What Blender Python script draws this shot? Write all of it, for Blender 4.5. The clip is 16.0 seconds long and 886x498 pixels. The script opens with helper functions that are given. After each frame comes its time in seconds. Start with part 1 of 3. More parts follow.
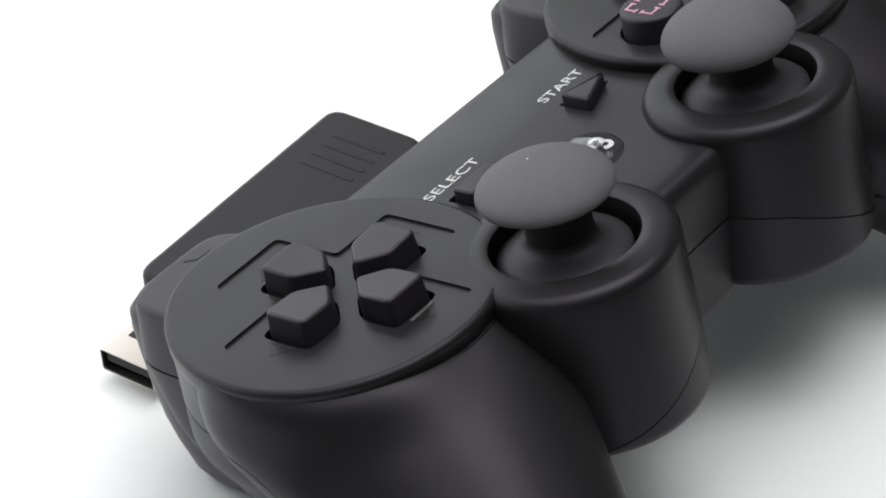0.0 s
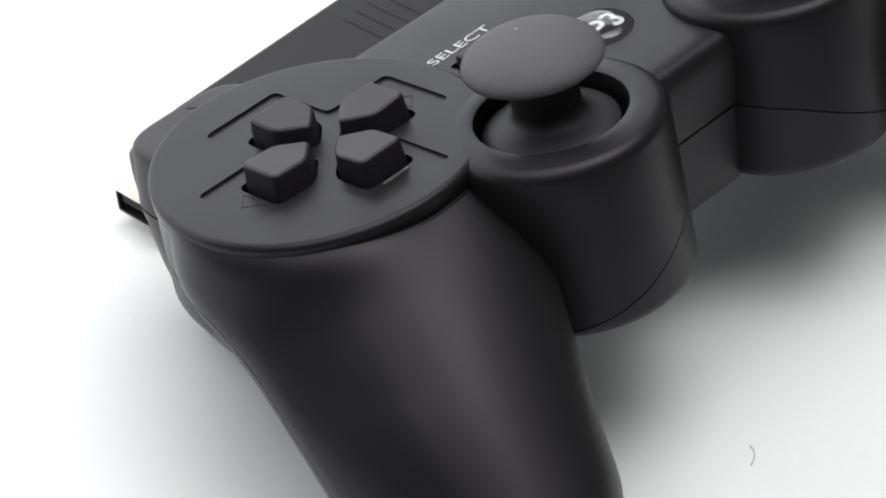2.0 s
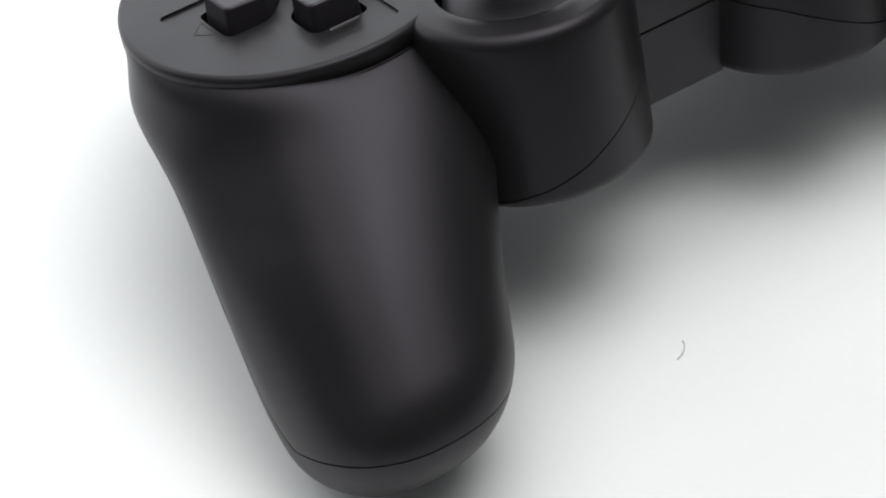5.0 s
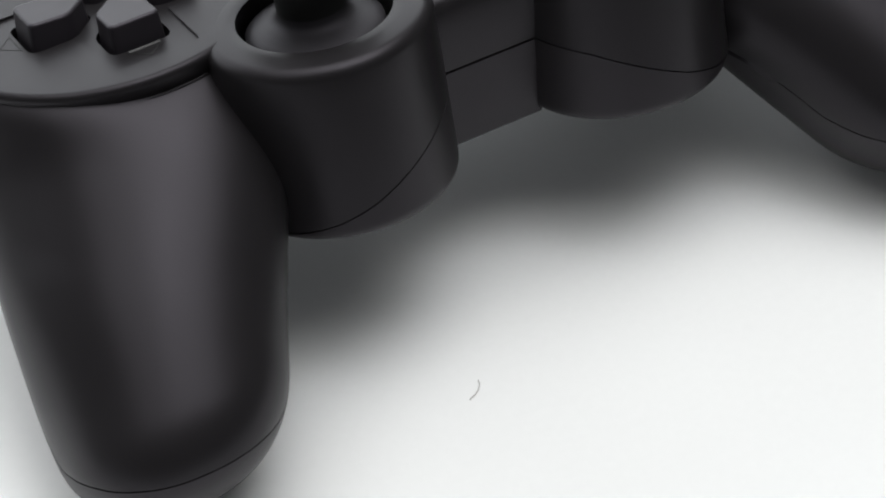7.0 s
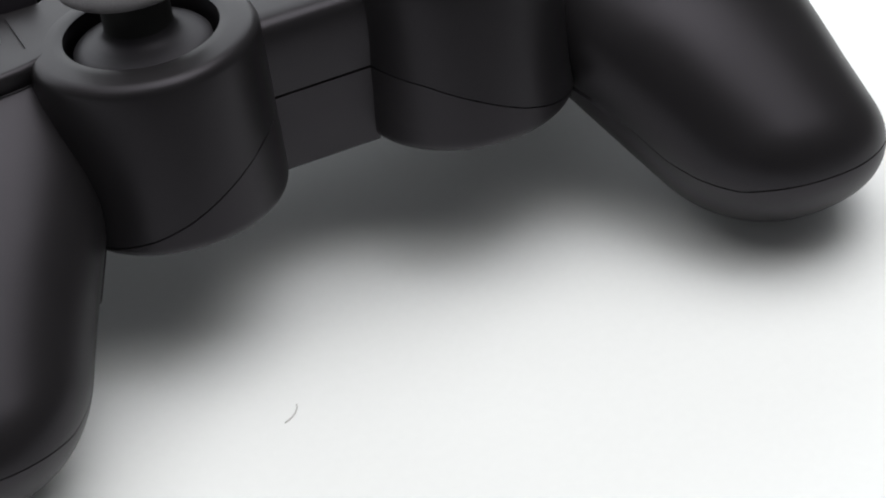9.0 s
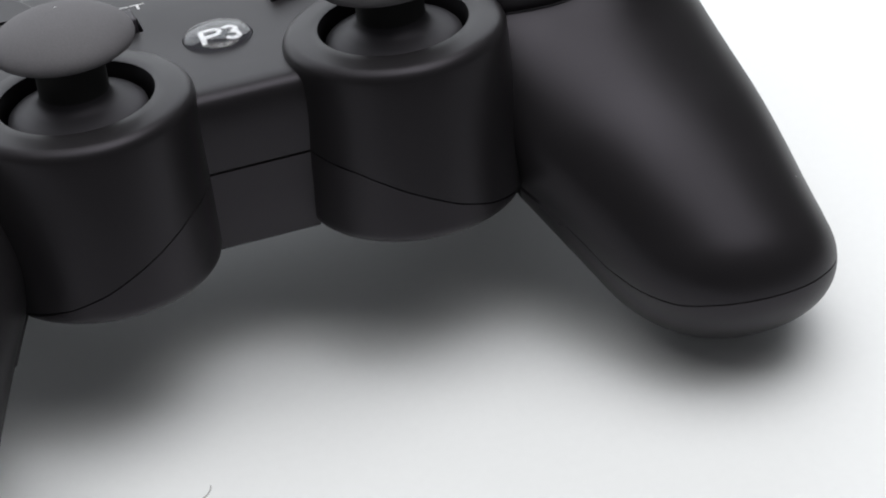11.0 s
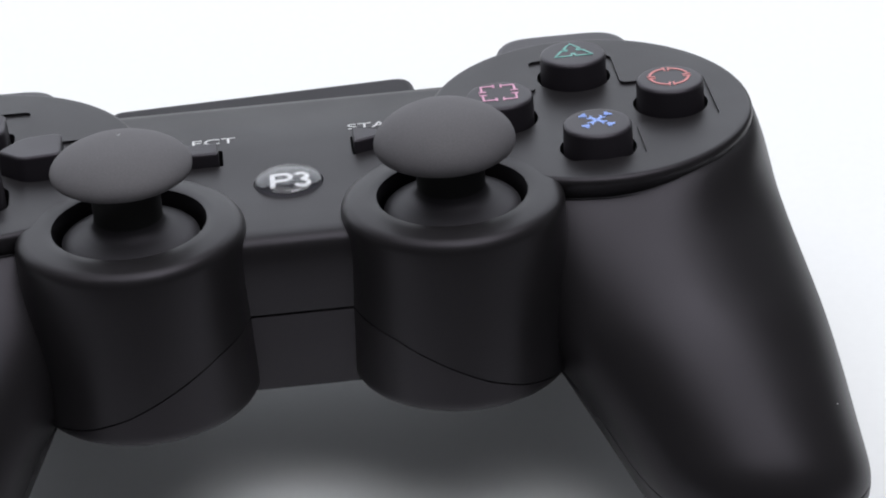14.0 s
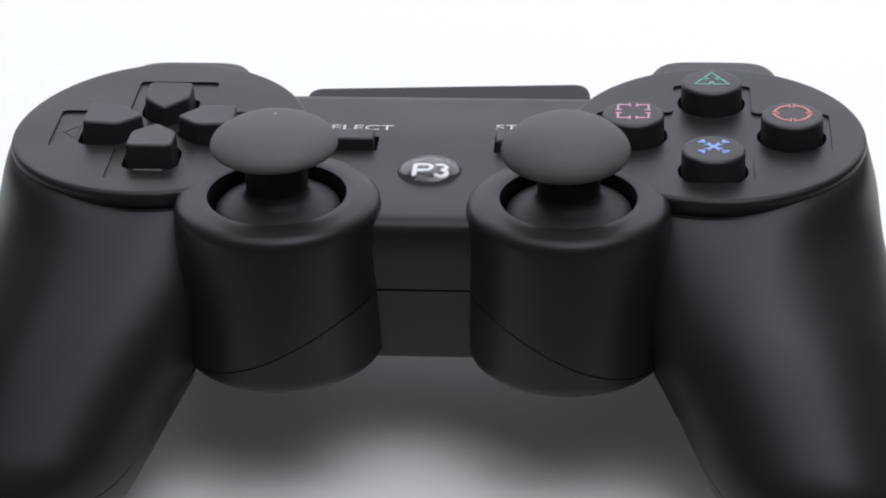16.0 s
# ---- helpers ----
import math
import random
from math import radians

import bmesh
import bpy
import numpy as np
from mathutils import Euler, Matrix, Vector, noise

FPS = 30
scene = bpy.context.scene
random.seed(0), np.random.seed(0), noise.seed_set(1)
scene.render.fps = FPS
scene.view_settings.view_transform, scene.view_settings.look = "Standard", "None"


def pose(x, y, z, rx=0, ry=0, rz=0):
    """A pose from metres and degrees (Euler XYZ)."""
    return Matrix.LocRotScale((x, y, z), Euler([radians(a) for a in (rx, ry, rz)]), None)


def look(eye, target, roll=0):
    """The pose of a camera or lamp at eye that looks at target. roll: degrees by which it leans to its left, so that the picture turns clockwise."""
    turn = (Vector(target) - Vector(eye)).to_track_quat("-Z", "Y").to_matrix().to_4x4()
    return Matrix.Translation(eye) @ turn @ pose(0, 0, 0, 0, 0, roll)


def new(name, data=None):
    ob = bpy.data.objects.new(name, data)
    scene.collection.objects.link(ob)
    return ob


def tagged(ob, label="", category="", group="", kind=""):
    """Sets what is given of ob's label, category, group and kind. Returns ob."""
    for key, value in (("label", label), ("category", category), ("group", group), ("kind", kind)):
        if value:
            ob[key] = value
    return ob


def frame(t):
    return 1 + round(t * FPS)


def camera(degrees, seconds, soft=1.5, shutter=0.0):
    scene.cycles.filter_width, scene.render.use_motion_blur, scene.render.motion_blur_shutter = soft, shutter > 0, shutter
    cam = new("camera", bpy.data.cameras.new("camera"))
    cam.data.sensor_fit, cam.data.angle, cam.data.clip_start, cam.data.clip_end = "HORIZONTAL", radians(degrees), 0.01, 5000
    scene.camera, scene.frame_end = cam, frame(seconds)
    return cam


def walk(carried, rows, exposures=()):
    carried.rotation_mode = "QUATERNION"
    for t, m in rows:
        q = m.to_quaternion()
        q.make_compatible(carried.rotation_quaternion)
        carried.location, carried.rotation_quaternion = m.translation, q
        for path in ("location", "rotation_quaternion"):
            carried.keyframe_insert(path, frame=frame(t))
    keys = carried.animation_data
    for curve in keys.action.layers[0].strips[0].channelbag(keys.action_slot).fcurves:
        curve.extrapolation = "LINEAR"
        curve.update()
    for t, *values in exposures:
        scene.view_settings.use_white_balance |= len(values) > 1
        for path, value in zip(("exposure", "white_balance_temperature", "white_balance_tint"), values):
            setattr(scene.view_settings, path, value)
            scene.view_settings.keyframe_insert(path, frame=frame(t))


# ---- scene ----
cam = camera(18.22, 16.0, soft=2.0)
walk(cam, [
    (0, look((-0.29935, -0.20522, 0.32819), (-0.06299, 0.00171, 0.08057), -5.07)),
    (0.5, look((-0.29293, -0.21270, 0.32742), (-0.06366, -0.00097, 0.07721), -5.00)),
    (1, look((-0.28411, -0.22057, 0.32514), (-0.06402, -0.00318, 0.07156), -5.00)),
    (1.5, look((-0.27645, -0.22797, 0.32414), (-0.06529, -0.00583, 0.06711), -5.06)),
    (2, look((-0.26757, -0.23647, 0.32233), (-0.06609, -0.00855, 0.06261), -5.33)),
    (2.5, look((-0.25787, -0.24285, 0.32158), (-0.06539, -0.01042, 0.05904), -5.55)),
    (3, look((-0.24980, -0.24966, 0.32151), (-0.06683, -0.01400, 0.05507), -5.61)),
    (3.2, look((-0.24669, -0.25173, 0.32202), (-0.06768, -0.01542, 0.05348), -5.76)),
    (5.3, look((-0.20251, -0.28589, 0.32192), (-0.06128, -0.03162, 0.04732), -5.16)),
    (5.5, look((-0.19648, -0.28844, 0.32193), (-0.05800, -0.03273, 0.04728), -5.31)),
    (6, look((-0.18689, -0.29224, 0.32335), (-0.05031, -0.03561, 0.04860), -4.61)),
    (6.5, look((-0.17524, -0.29766, 0.32460), (-0.04128, -0.03978, 0.04973), -4.27)),
    (7, look((-0.16149, -0.30415, 0.32535), (-0.03277, -0.04428, 0.04986), -4.32)),
    (7.5, look((-0.15084, -0.31072, 0.32454), (-0.02684, -0.04777, 0.04980), -4.42)),
    (8, look((-0.13811, -0.31809, 0.32428), (-0.02097, -0.05110, 0.05044), -4.62)),
    (8.5, look((-0.12381, -0.32345, 0.32546), (-0.01297, -0.05418, 0.05122), -4.72)),
    (9, look((-0.11187, -0.32660, 0.32596), (-0.00365, -0.05620, 0.05178), -4.30)),
    (9.2, look((-0.10804, -0.32793, 0.32592), (-0.00048, -0.05662, 0.05239), -4.06)),
    (11.3, look((-0.06175, -0.34344, 0.31662), (0.01717, -0.04775, 0.05906), -3.71)),
    (11.5, look((-0.05736, -0.34460, 0.31687), (0.01828, -0.04652, 0.06109), -3.51)),
    (12, look((-0.04814, -0.34707, 0.31985), (0.01872, -0.04413, 0.06735), -3.12)),
    (12.5, look((-0.03754, -0.34678, 0.32322), (0.01902, -0.04087, 0.07178), -3.09)),
    (13, look((-0.02524, -0.34761, 0.32389), (0.01950, -0.03794, 0.07470), -3.09)),
    (13.5, look((-0.01316, -0.34809, 0.32487), (0.02039, -0.03632, 0.07651), -3.21)),
    (14, look((-0.00282, -0.34819, 0.32612), (0.02096, -0.03512, 0.07828), -3.03)),
    (14.5, look((0.00613, -0.34820, 0.32662), (0.01819, -0.03435, 0.07892), -2.77)),
    (15, look((0.01773, -0.34749, 0.32616), (0.01321, -0.03353, 0.07835), -2.71)),
    (15.5, look((0.02917, -0.36061, 0.33856), (0.01134, -0.04791, 0.08976), -2.88)),
    (16, look((0.04141, -0.38220, 0.35660), (0.01104, -0.07110, 0.10700), -2.61)),
], exposures=[
    (0.0, 0.0, 6480, 8.6), (3.0, 0.03, 6480, 8.6), (9.0, 0.03, 6470, 8.8), (11.5, -0.16, 6350, 10.4), (12.5, -0.22, 6270, 11.6), (16.0, -0.22, 6260, 11.8),
])

# ---- light ----
world = bpy.data.worlds.new("studio")
scene.world = world
world.use_nodes = True
world.node_tree.nodes["Background"].inputs[0].default_value = (0.985, 0.99, 1.0, 1)
world.node_tree.nodes["Background"].inputs[1].default_value = 0.115


def softbox(name, eye, target, sx, sy, watts, color=(1, 1, 1)):
    data = bpy.data.lights.new(name, "AREA")
    data.shape, data.size, data.size_y, data.energy, data.color = "RECTANGLE", sx, sy, watts, color
    lamp = new(name, data)
    lamp.matrix_world = look(eye, target)
    return lamp


softbox("overhead_softbox_lamp", (0.08, 0.14, 1.42), (0.06, 0.10, 0.0), 1.95, 1.55, 19.8, (1.0, 1.0, 0.985))
softbox("overhead_panel_lamp", (0.26, 0.02, 1.38), (0.10, 0.0, 0.0), 0.95, 0.75, 6.3, (1.0, 1.0, 0.99))
softbox("strip_lamp", (0.32, -0.16, 1.35), (0.30, -0.14, 0.0), 0.18, 0.45, 0.75, (0.95, 0.95, 1.0))
softbox("back_softbox_lamp", (-0.05, 0.90, 0.38), (-0.06, 0.03, 0.05), 1.95, 0.74, 9.6, (0.94, 0.975, 1.0))
scene.view_settings.exposure = 0.0

# ---- materials ----


def material(name, color, rough=0.5, metal=0.0, spec=0.5, grain=0.0, grain_scale=2500.0, spread=0.12, patch=60.0, bump=0.0, coat=0.0, sheen=(1, 1, 1), clear=0.0):
    """Plain or finely grained surface: colour varied at two scales, with a fine relief. Sizes in 1/m."""
    mat = bpy.data.materials.new(name)
    mat.use_nodes = True
    nodes, links = mat.node_tree.nodes, mat.node_tree.links
    bsdf = nodes["Principled BSDF"]
    bsdf.inputs["Metallic"].default_value = metal
    bsdf.inputs["Specular IOR Level"].default_value = spec
    bsdf.inputs["Coat Weight"].default_value = coat
    bsdf.inputs["Transmission Weight"].default_value = clear
    bsdf.inputs["Specular Tint"].default_value = (*sheen, 1)
    where = nodes.new("ShaderNodeTexCoord")
    big, fine = nodes.new("ShaderNodeTexNoise"), nodes.new("ShaderNodeTexNoise")
    big.inputs["Scale"].default_value, fine.inputs["Scale"].default_value = patch, grain_scale
    big.inputs["Detail"].default_value = 4
    for n in (big, fine):
        links.new(where.outputs["Object"], n.inputs["Vector"])
    mixed = nodes.new("ShaderNodeMath")
    mixed.operation = "ADD"
    links.new(big.outputs["Fac"], mixed.inputs[0])
    links.new(fine.outputs["Fac"], mixed.inputs[1])
    ramp = nodes.new("ShaderNodeMapRange")
    ramp.inputs["From Min"].default_value, ramp.inputs["From Max"].default_value = 0.6, 1.4
    ramp.inputs["To Min"].default_value, ramp.inputs["To Max"].default_value = 1 - spread, 1 + spread
    links.new(mixed.outputs[0], ramp.inputs["Value"])
    tint = nodes.new("ShaderNodeVectorMath")
    tint.operation = "SCALE"
    tint.inputs[0].default_value = color
    links.new(ramp.outputs["Result"], tint.inputs["Scale"])
    links.new(tint.outputs["Vector"], bsdf.inputs["Base Color"])
    shine = nodes.new("ShaderNodeMapRange")
    shine.inputs["From Min"].default_value, shine.inputs["From Max"].default_value = 0.3, 0.7
    shine.inputs["To Min"].default_value, shine.inputs["To Max"].default_value = rough - 0.04, rough + 0.04
    links.new(big.outputs["Fac"], shine.inputs["Value"])
    links.new(shine.outputs["Result"], bsdf.inputs["Roughness"])
    if bump:
        relief = nodes.new("ShaderNodeBump")
        relief.inputs["Strength"].default_value, relief.inputs["Distance"].default_value = bump, 0.0001
        links.new(fine.outputs["Fac"], relief.inputs["Height"])
        links.new(relief.outputs["Normal"], bsdf.inputs["Normal"])
    return mat


BLACK = material("matte_black_plastic", (0.0125, 0.0116, 0.0125), 0.37, spec=0.25, sheen=(0.94, 0.88, 1.0), bump=0.10, grain_scale=4000)
LOWER = material("satin_black_plastic", (0.0118, 0.0105, 0.0115), 0.44, spec=0.34, sheen=(0.94, 0.88, 1.0), bump=0.10, grain_scale=4000)
RUBBER = material("black_rubber", (0.095, 0.090, 0.098), 0.75, bump=0.15, grain_scale=3500, spread=0.18)
KEY = material("smooth_black_plastic", (0.0165, 0.0145, 0.0175), 0.43, spec=0.42, sheen=(0.94, 0.88, 1.0))
GLINT = material("painted_highlight", (0.075, 0.073, 0.075), 0.35, spec=0.6)
DISH = material("dull_black_plastic", (0.020, 0.019, 0.021), 0.55, spec=0.40, sheen=(0.94, 0.88, 1.0))
DARK = material("black_inside", (0.010, 0.010, 0.010), 0.7)
WHITE = material("white_print", (0.75, 0.75, 0.76), 0.5)
PRINT = material("worn_white_print", (0.60, 0.60, 0.61), 0.5, spread=0.2, patch=400)
GREEN = material("green_print", (0.15, 0.40, 0.36), 0.5)
RED = material("red_print", (0.60, 0.21, 0.21), 0.5)
PINK = material("pink_print", (0.62, 0.31, 0.45), 0.5)
BLUE = material("blue_print", (0.27, 0.40, 0.84), 0.5)
NAVY = material("dark_grey_enamel", (0.014, 0.0135, 0.017), 0.45, spec=0.10)
STEEL = material("nickel_plated_steel", (0.60, 0.55, 0.51), 0.38, metal=1.0, spread=0.06)
DONGLE = material("receiver_black_plastic", (0.014, 0.0138, 0.0145), 0.45, spec=0.30, sheen=(0.94, 0.88, 1.0), bump=0.1, grain_scale=4000)
CLEAR = material("clear_acrylic", (0.92, 0.92, 0.95), 0.05, spec=0.22, spread=0.0, clear=1.0)
PAPER = material("white_coated_paper", (0.84, 0.845, 0.85), 0.70, spread=0.012, patch=9, grain_scale=600, spec=0.25)
TABLE = material("unseen_table_dark", (0.045, 0.043, 0.042), 0.5, spread=0.2, patch=12)
FIBRE = material("grey_fibre", (0.45, 0.44, 0.44), 0.7)

# ---- mesh helpers: all in centimetres ----
CM = 0.01


def part(name, verts, faces, mat, parent, label="", smooth=True, angle=32):
    me = bpy.data.meshes.new(name)
    me.from_pydata([[c * CM for c in v] for v in verts], [], [list(f) for f in faces])
    bm = bmesh.new()
    bm.from_mesh(me)
    bmesh.ops.remove_doubles(bm, verts=bm.verts, dist=1e-6)
    bmesh.ops.recalc_face_normals(bm, faces=bm.faces)
    for f in bm.faces:
        f.smooth = smooth and len(f.verts) <= 4
    for e in bm.edges:
        e.smooth = not (len(e.link_faces) == 2 and e.calc_face_angle(0) > radians(angle))
    bm.to_mesh(me)
    bm.free()
    me.materials.append(mat)
    ob = new(name, me)
    ob.parent = parent
    if label:
        tagged(ob, label)
    return ob


def join(*pieces):
    """Several (verts, faces) as one."""
    verts, faces = [], []
    for v, f in pieces:
        n = len(verts)
        verts += [tuple(p) for p in v]
        faces += [tuple(i + n for i in q) for q in f]
    return verts, faces


def moved(piece, m):
    return [tuple(m @ Vector(v)) for v in piece[0]], piece[1]


def lathe(profile, cx=0.0, cy=0.0, segs=96):
    """A profile of (radius, height) turned round an upright axis."""
    verts, faces, n = [], [], len(profile)
    for k in range(segs):
        a = 2 * math.pi * k / segs
        verts += [(cx + r * math.cos(a), cy + r * math.sin(a), z) for r, z in profile]
    for k in range(segs):
        j = (k + 1) % segs
        for i in range(n - 1):
            faces.append((k * n + i, j * n + i, j * n + i + 1, k * n + i + 1))
    return verts, faces


def arc(cx, cz, r, a0, a1, n=6):
    """Points (radius, height) of a rounded edge, from angle a0 to a1 in degrees."""
    return [(cx + r * math.cos(radians(a0 + (a1 - a0) * i / n)), cz + r * math.sin(radians(a0 + (a1 - a0) * i / n))) for i in range(n + 1)]


def prism(outline, z0, z1, edge=0.04, steps=3, tops=None):
    """An outline of (x, y), anticlockwise, raised from z0 to z1, with a rounded upper edge."""
    c = Vector((sum(p[0] for p in outline) / len(outline), sum(p[1] for p in outline) / len(outline)))
    n, levels = len(outline), [(0.0, z0)]
    for i in range(steps + 1):
        a = math.pi / 2 * i / steps
        levels.append((edge * (1 - math.cos(a)), z1 - edge * (1 - math.sin(a))))
    verts, faces = [], []
    for off, z in levels:
        for k in range(n):
            p, q, r = (Vector(outline[(k + d) % n]) for d in (-1, 0, 1))
            u, v = (q - p).normalized(), (r - q).normalized()
            nrm = Vector((-u.y, u.x)) + Vector((-v.y, v.x))
            nrm = nrm / max(0.3, nrm.dot(Vector((-u.y, u.x))))
            w = q + nrm * off
            verts.append((w.x, w.y, z))
    for l in range(len(levels) - 1):
        for k in range(n):
            j = (k + 1) % n
            faces.append((l * n + k, l * n + j, (l + 1) * n + j, (l + 1) * n + k))
    faces.append(tuple(range((len(levels) - 1) * n, len(levels) * n)))
    faces.append(tuple(reversed(range(n))))
    return verts, faces


def rounded(outline, r, n=4):
    """An outline with its corners rounded."""
    out, k = [], len(outline)
    for i in range(k):
        p, q, s = (Vector(outline[(i + d) % k]) for d in (-1, 0, 1))
        u, v = (p - q).normalized(), (s - q).normalized()
        d = min(r, 0.45 * (p - q).length, 0.45 * (s - q).length)
        a, b = q + u * d, q + v * d
        for t in range(n + 1):
            f = t / n
            w = a * (1 - f) ** 2 + q * (2 * f * (1 - f)) + b * f * f
            out.append((w.x, w.y))
    return out


def box(x0, x1, y0, y1):
    return [(x0, y0), (x1, y0), (x1, y1), (x0, y1)]


def clip(piece, field, lip=0.0, heart=None):
    """The side of a mesh on which field(x, y, z) is positive, cut cleanly; lip turns the cut edge inwards towards heart(point)."""
    verts, faces = [Vector(v) for v in piece[0]], piece[1]
    val = [field(*v) for v in verts]
    out, index, made, rim = [], {}, {}, []

    def keep(i):
        if i not in index:
            index[i] = len(out)
            out.append(verts[i])
        return index[i]

    def cut(i, j):
        key = (min(i, j), max(i, j))
        if key not in made:
            f = val[i] / (val[i] - val[j])
            made[key] = len(out)
            out.append(verts[i].lerp(verts[j], f))
        return made[key]

    quads = []
    for f in faces:
        poly, marks = [], []
        for a, b in zip(f, f[1:] + f[:1]):
            if val[a] > 0:
                poly.append(keep(a))
            if (val[a] > 0) != (val[b] > 0):
                poly.append(cut(a, b))
                marks.append(poly[-1])
        if len(poly) > 2:
            quads.append(tuple(poly))
            if len(marks) == 2:
                rim.append(tuple(marks))
    if lip:
        inner = {}
        for a, b in rim:
            for i in (a, b):
                if i not in inner:
                    inner[i] = len(out)
                    out.append(out[i] + (Vector(heart(out[i])) - out[i]).normalized() * lip)
            quads.append((a, b, inner[b], inner[a]))
    return [tuple(v) for v in out], quads


def mirror(piece):
    return [(-x, y, z) for x, y, z in piece[0]], [tuple(reversed(f)) for f in piece[1]]


def ramp(x, table):
    """A line through (x, value) pairs, level beyond them."""
    xs, ys = zip(*table)
    return float(np.interp(x, xs, ys))


def strip(points, width, z, closed=False, thick=0.012):
    """A flat printed stroke along (x, y) points, at height z."""
    verts, faces, n = [], [], len(points)
    for k, q in enumerate(points):
        p = Vector(points[k - 1] if (k or closed) else q)
        r = Vector(points[(k + 1) % n] if (k < n - 1 or closed) else q)
        u = (r - p).normalized()
        side = Vector((-u.y, u.x)) * width / 2
        q = Vector(q)
        for s in (side, -side):
            verts.append((q.x + s.x, q.y + s.y, z))
    for k in range(n if closed else n - 1):
        j = (k + 1) % n
        faces.append((2 * k, 2 * k + 1, 2 * j + 1, 2 * j))
    m = len(verts)
    verts += [(x, y, zz + thick) for x, y, zz in verts]
    faces = [tuple(reversed(f)) for f in faces] + [tuple(i + m for i in f) for f in faces]
    for k in range(n if closed else n - 1):
        j = (k + 1) % n
        faces += [(2 * k, 2 * j, 2 * j + m, 2 * k + m), (2 * k + 1, 2 * k + 1 + m, 2 * j + 1 + m, 2 * j + 1)]
    if not closed:
        faces += [(0, m, m + 1, 1), (2 * n - 2, 2 * n - 1, 2 * n - 1 + m, 2 * n - 2 + m)]
    return verts, faces


# ---- the table ----
def table():
    """A sheet of white coated paper on an unseen dark table added for reflections."""
    tagged(part("table", *prism(rounded(box(-48, 44, -46, 64), 3), -5.0, -1.004, 0.3), TABLE, None), "plain dark unseen table added under the white sheet", "table", kind="structure")
    # the near edge, out of view, is set to keep front reflections dark
    sheet = prism(rounded(box(-34.0, 20.0, -13.0, 60.0), 0.4), -1.0, 0.0, 0.05)
    tagged(part("tabletop", *sheet, PAPER, None), "smooth coated white paper sheet covering the table", "table", kind="structure")


table()

# ---- the game controller: in its own frame, tipped back on the table ----
TILT, LIFT = -10.90, 4.03
pad = new("game_controller")
tagged(pad, "matte black wireless game controller lying on white table", "game controller")
pad.matrix_world = pose(0, 0, LIFT * CM, TILT, 0, 0)

PLATE = (5.2, 3.28)     # centre of the round plate under the keys, right side
RIGHT_OUT = 0.07     # the right half sits this much further out
PLATE_RX, PLATE_RY = 2.79, (2.84, 2.99)   # half width, half depth towards the front and the back
PLATE_Z, MID_Z = 1.66, 1.42
RING = (2.62, 0.50)     # centre of the ring round a stick, right side
RING_R, WELL_R = 1.83, 1.26
BADGE = (0.01, 1.98, 0.585)


def bezier(s, table):
    q = ((1 - s) ** 3, 3 * s * (1 - s) ** 2, 3 * s * s * (1 - s), s ** 3)
    return sum(w * v for w, v in zip(q, table))


# right-hand grip: the curves of its ridge and of its underside (y, z), its middle x and its half width
RIDGE_Y, RIDGE_Z = (0.50, -0.45, -2.07, -4.14), (1.295, 0.73, -0.68, -2.67)
UNDER_Y, UNDER_Z = (6.22, 3.55, 1.41, -1.79), (1.40, -0.45, -3.47, -4.68)
GRIP_X, GRIP_W, GRIP_CAP = (5.20, 5.52, 6.85, 7.28), (2.785, 2.89, 2.21, 1.60), 0.17


def ease(f):
    f = min(1.0, max(0.0, f))
    return f * f * (3 - 2 * f)


def grip_loft(ns=84, na=128, shrink=0.0):
    """Oval sections that fan from the plate's outline to the rounded tip."""
    verts, faces = [], []
    for i in range(ns + 1):
        s = i / ns
        s = s if s < 0.75 else 1 - 0.25 * max(0.0, 1 - (s - 0.75) / 0.25) ** 1.7
        fy, fz, ky, kz = (bezier(s, c) for c in (RIDGE_Y, RIDGE_Z, UNDER_Y, UNDER_Z))
        u = min(1.0, max(0.0, (s - (1 - GRIP_CAP)) / GRIP_CAP))
        k = max(0.0, 1 - u ** 2.4) ** (1 / 2.4)
        c, h = Vector((bezier(s, GRIP_X), (fy + ky) / 2, (fz + kz) / 2)), Vector((0, (ky - fy) / 2, (kz - fz) / 2)) * k
        w, ex = bezier(s, GRIP_W) * k, 1.92 + 0.36 * min(1.0, s / 0.5)
        w, h = max(0.003, w - shrink), h * max(0.002, (h.length - shrink) / max(h.length, 1e-6))
        if s == 1:
            w, h = 0.0, Vector()
        for j in range(na):
            t = 2 * math.pi * j / na
            x, y = math.cos(t), math.sin(t)
            x, y = math.copysign(abs(x) ** (2 / ex), x), math.copysign(abs(y) ** (2 / ex), y)
            if x > 0:
                # the outer flank is rounder above and reaches its full width lower down
                y += 0.38 * (1 - y * y) * ease((s - 0.02) / 0.24) * (1 - 0.45 * ease((s - 0.25) / 0.35)) * ease((1 - s) / 0.3)
                # and the underside tucks in below the seam
                x *= 1 - 0.52 * max(0.0, y + 0.05) ** 2 * ease((s - 0.14) / 0.3) * ease((0.9 - s) / 0.4)
            # outwards it springs from higher up under the plate
            lift = 0.20 * ease(1.6 * x) * (1 - ease(s / 0.45))
            verts.append(tuple(c + Vector((x * w, 0, lift)) + h * y))
    for i in range(ns):
        for j in range(na):
            k = (j + 1) % na
            faces.append((i * na + j, i * na + k, (i + 1) * na + k, (i + 1) * na + j))
    return verts, faces


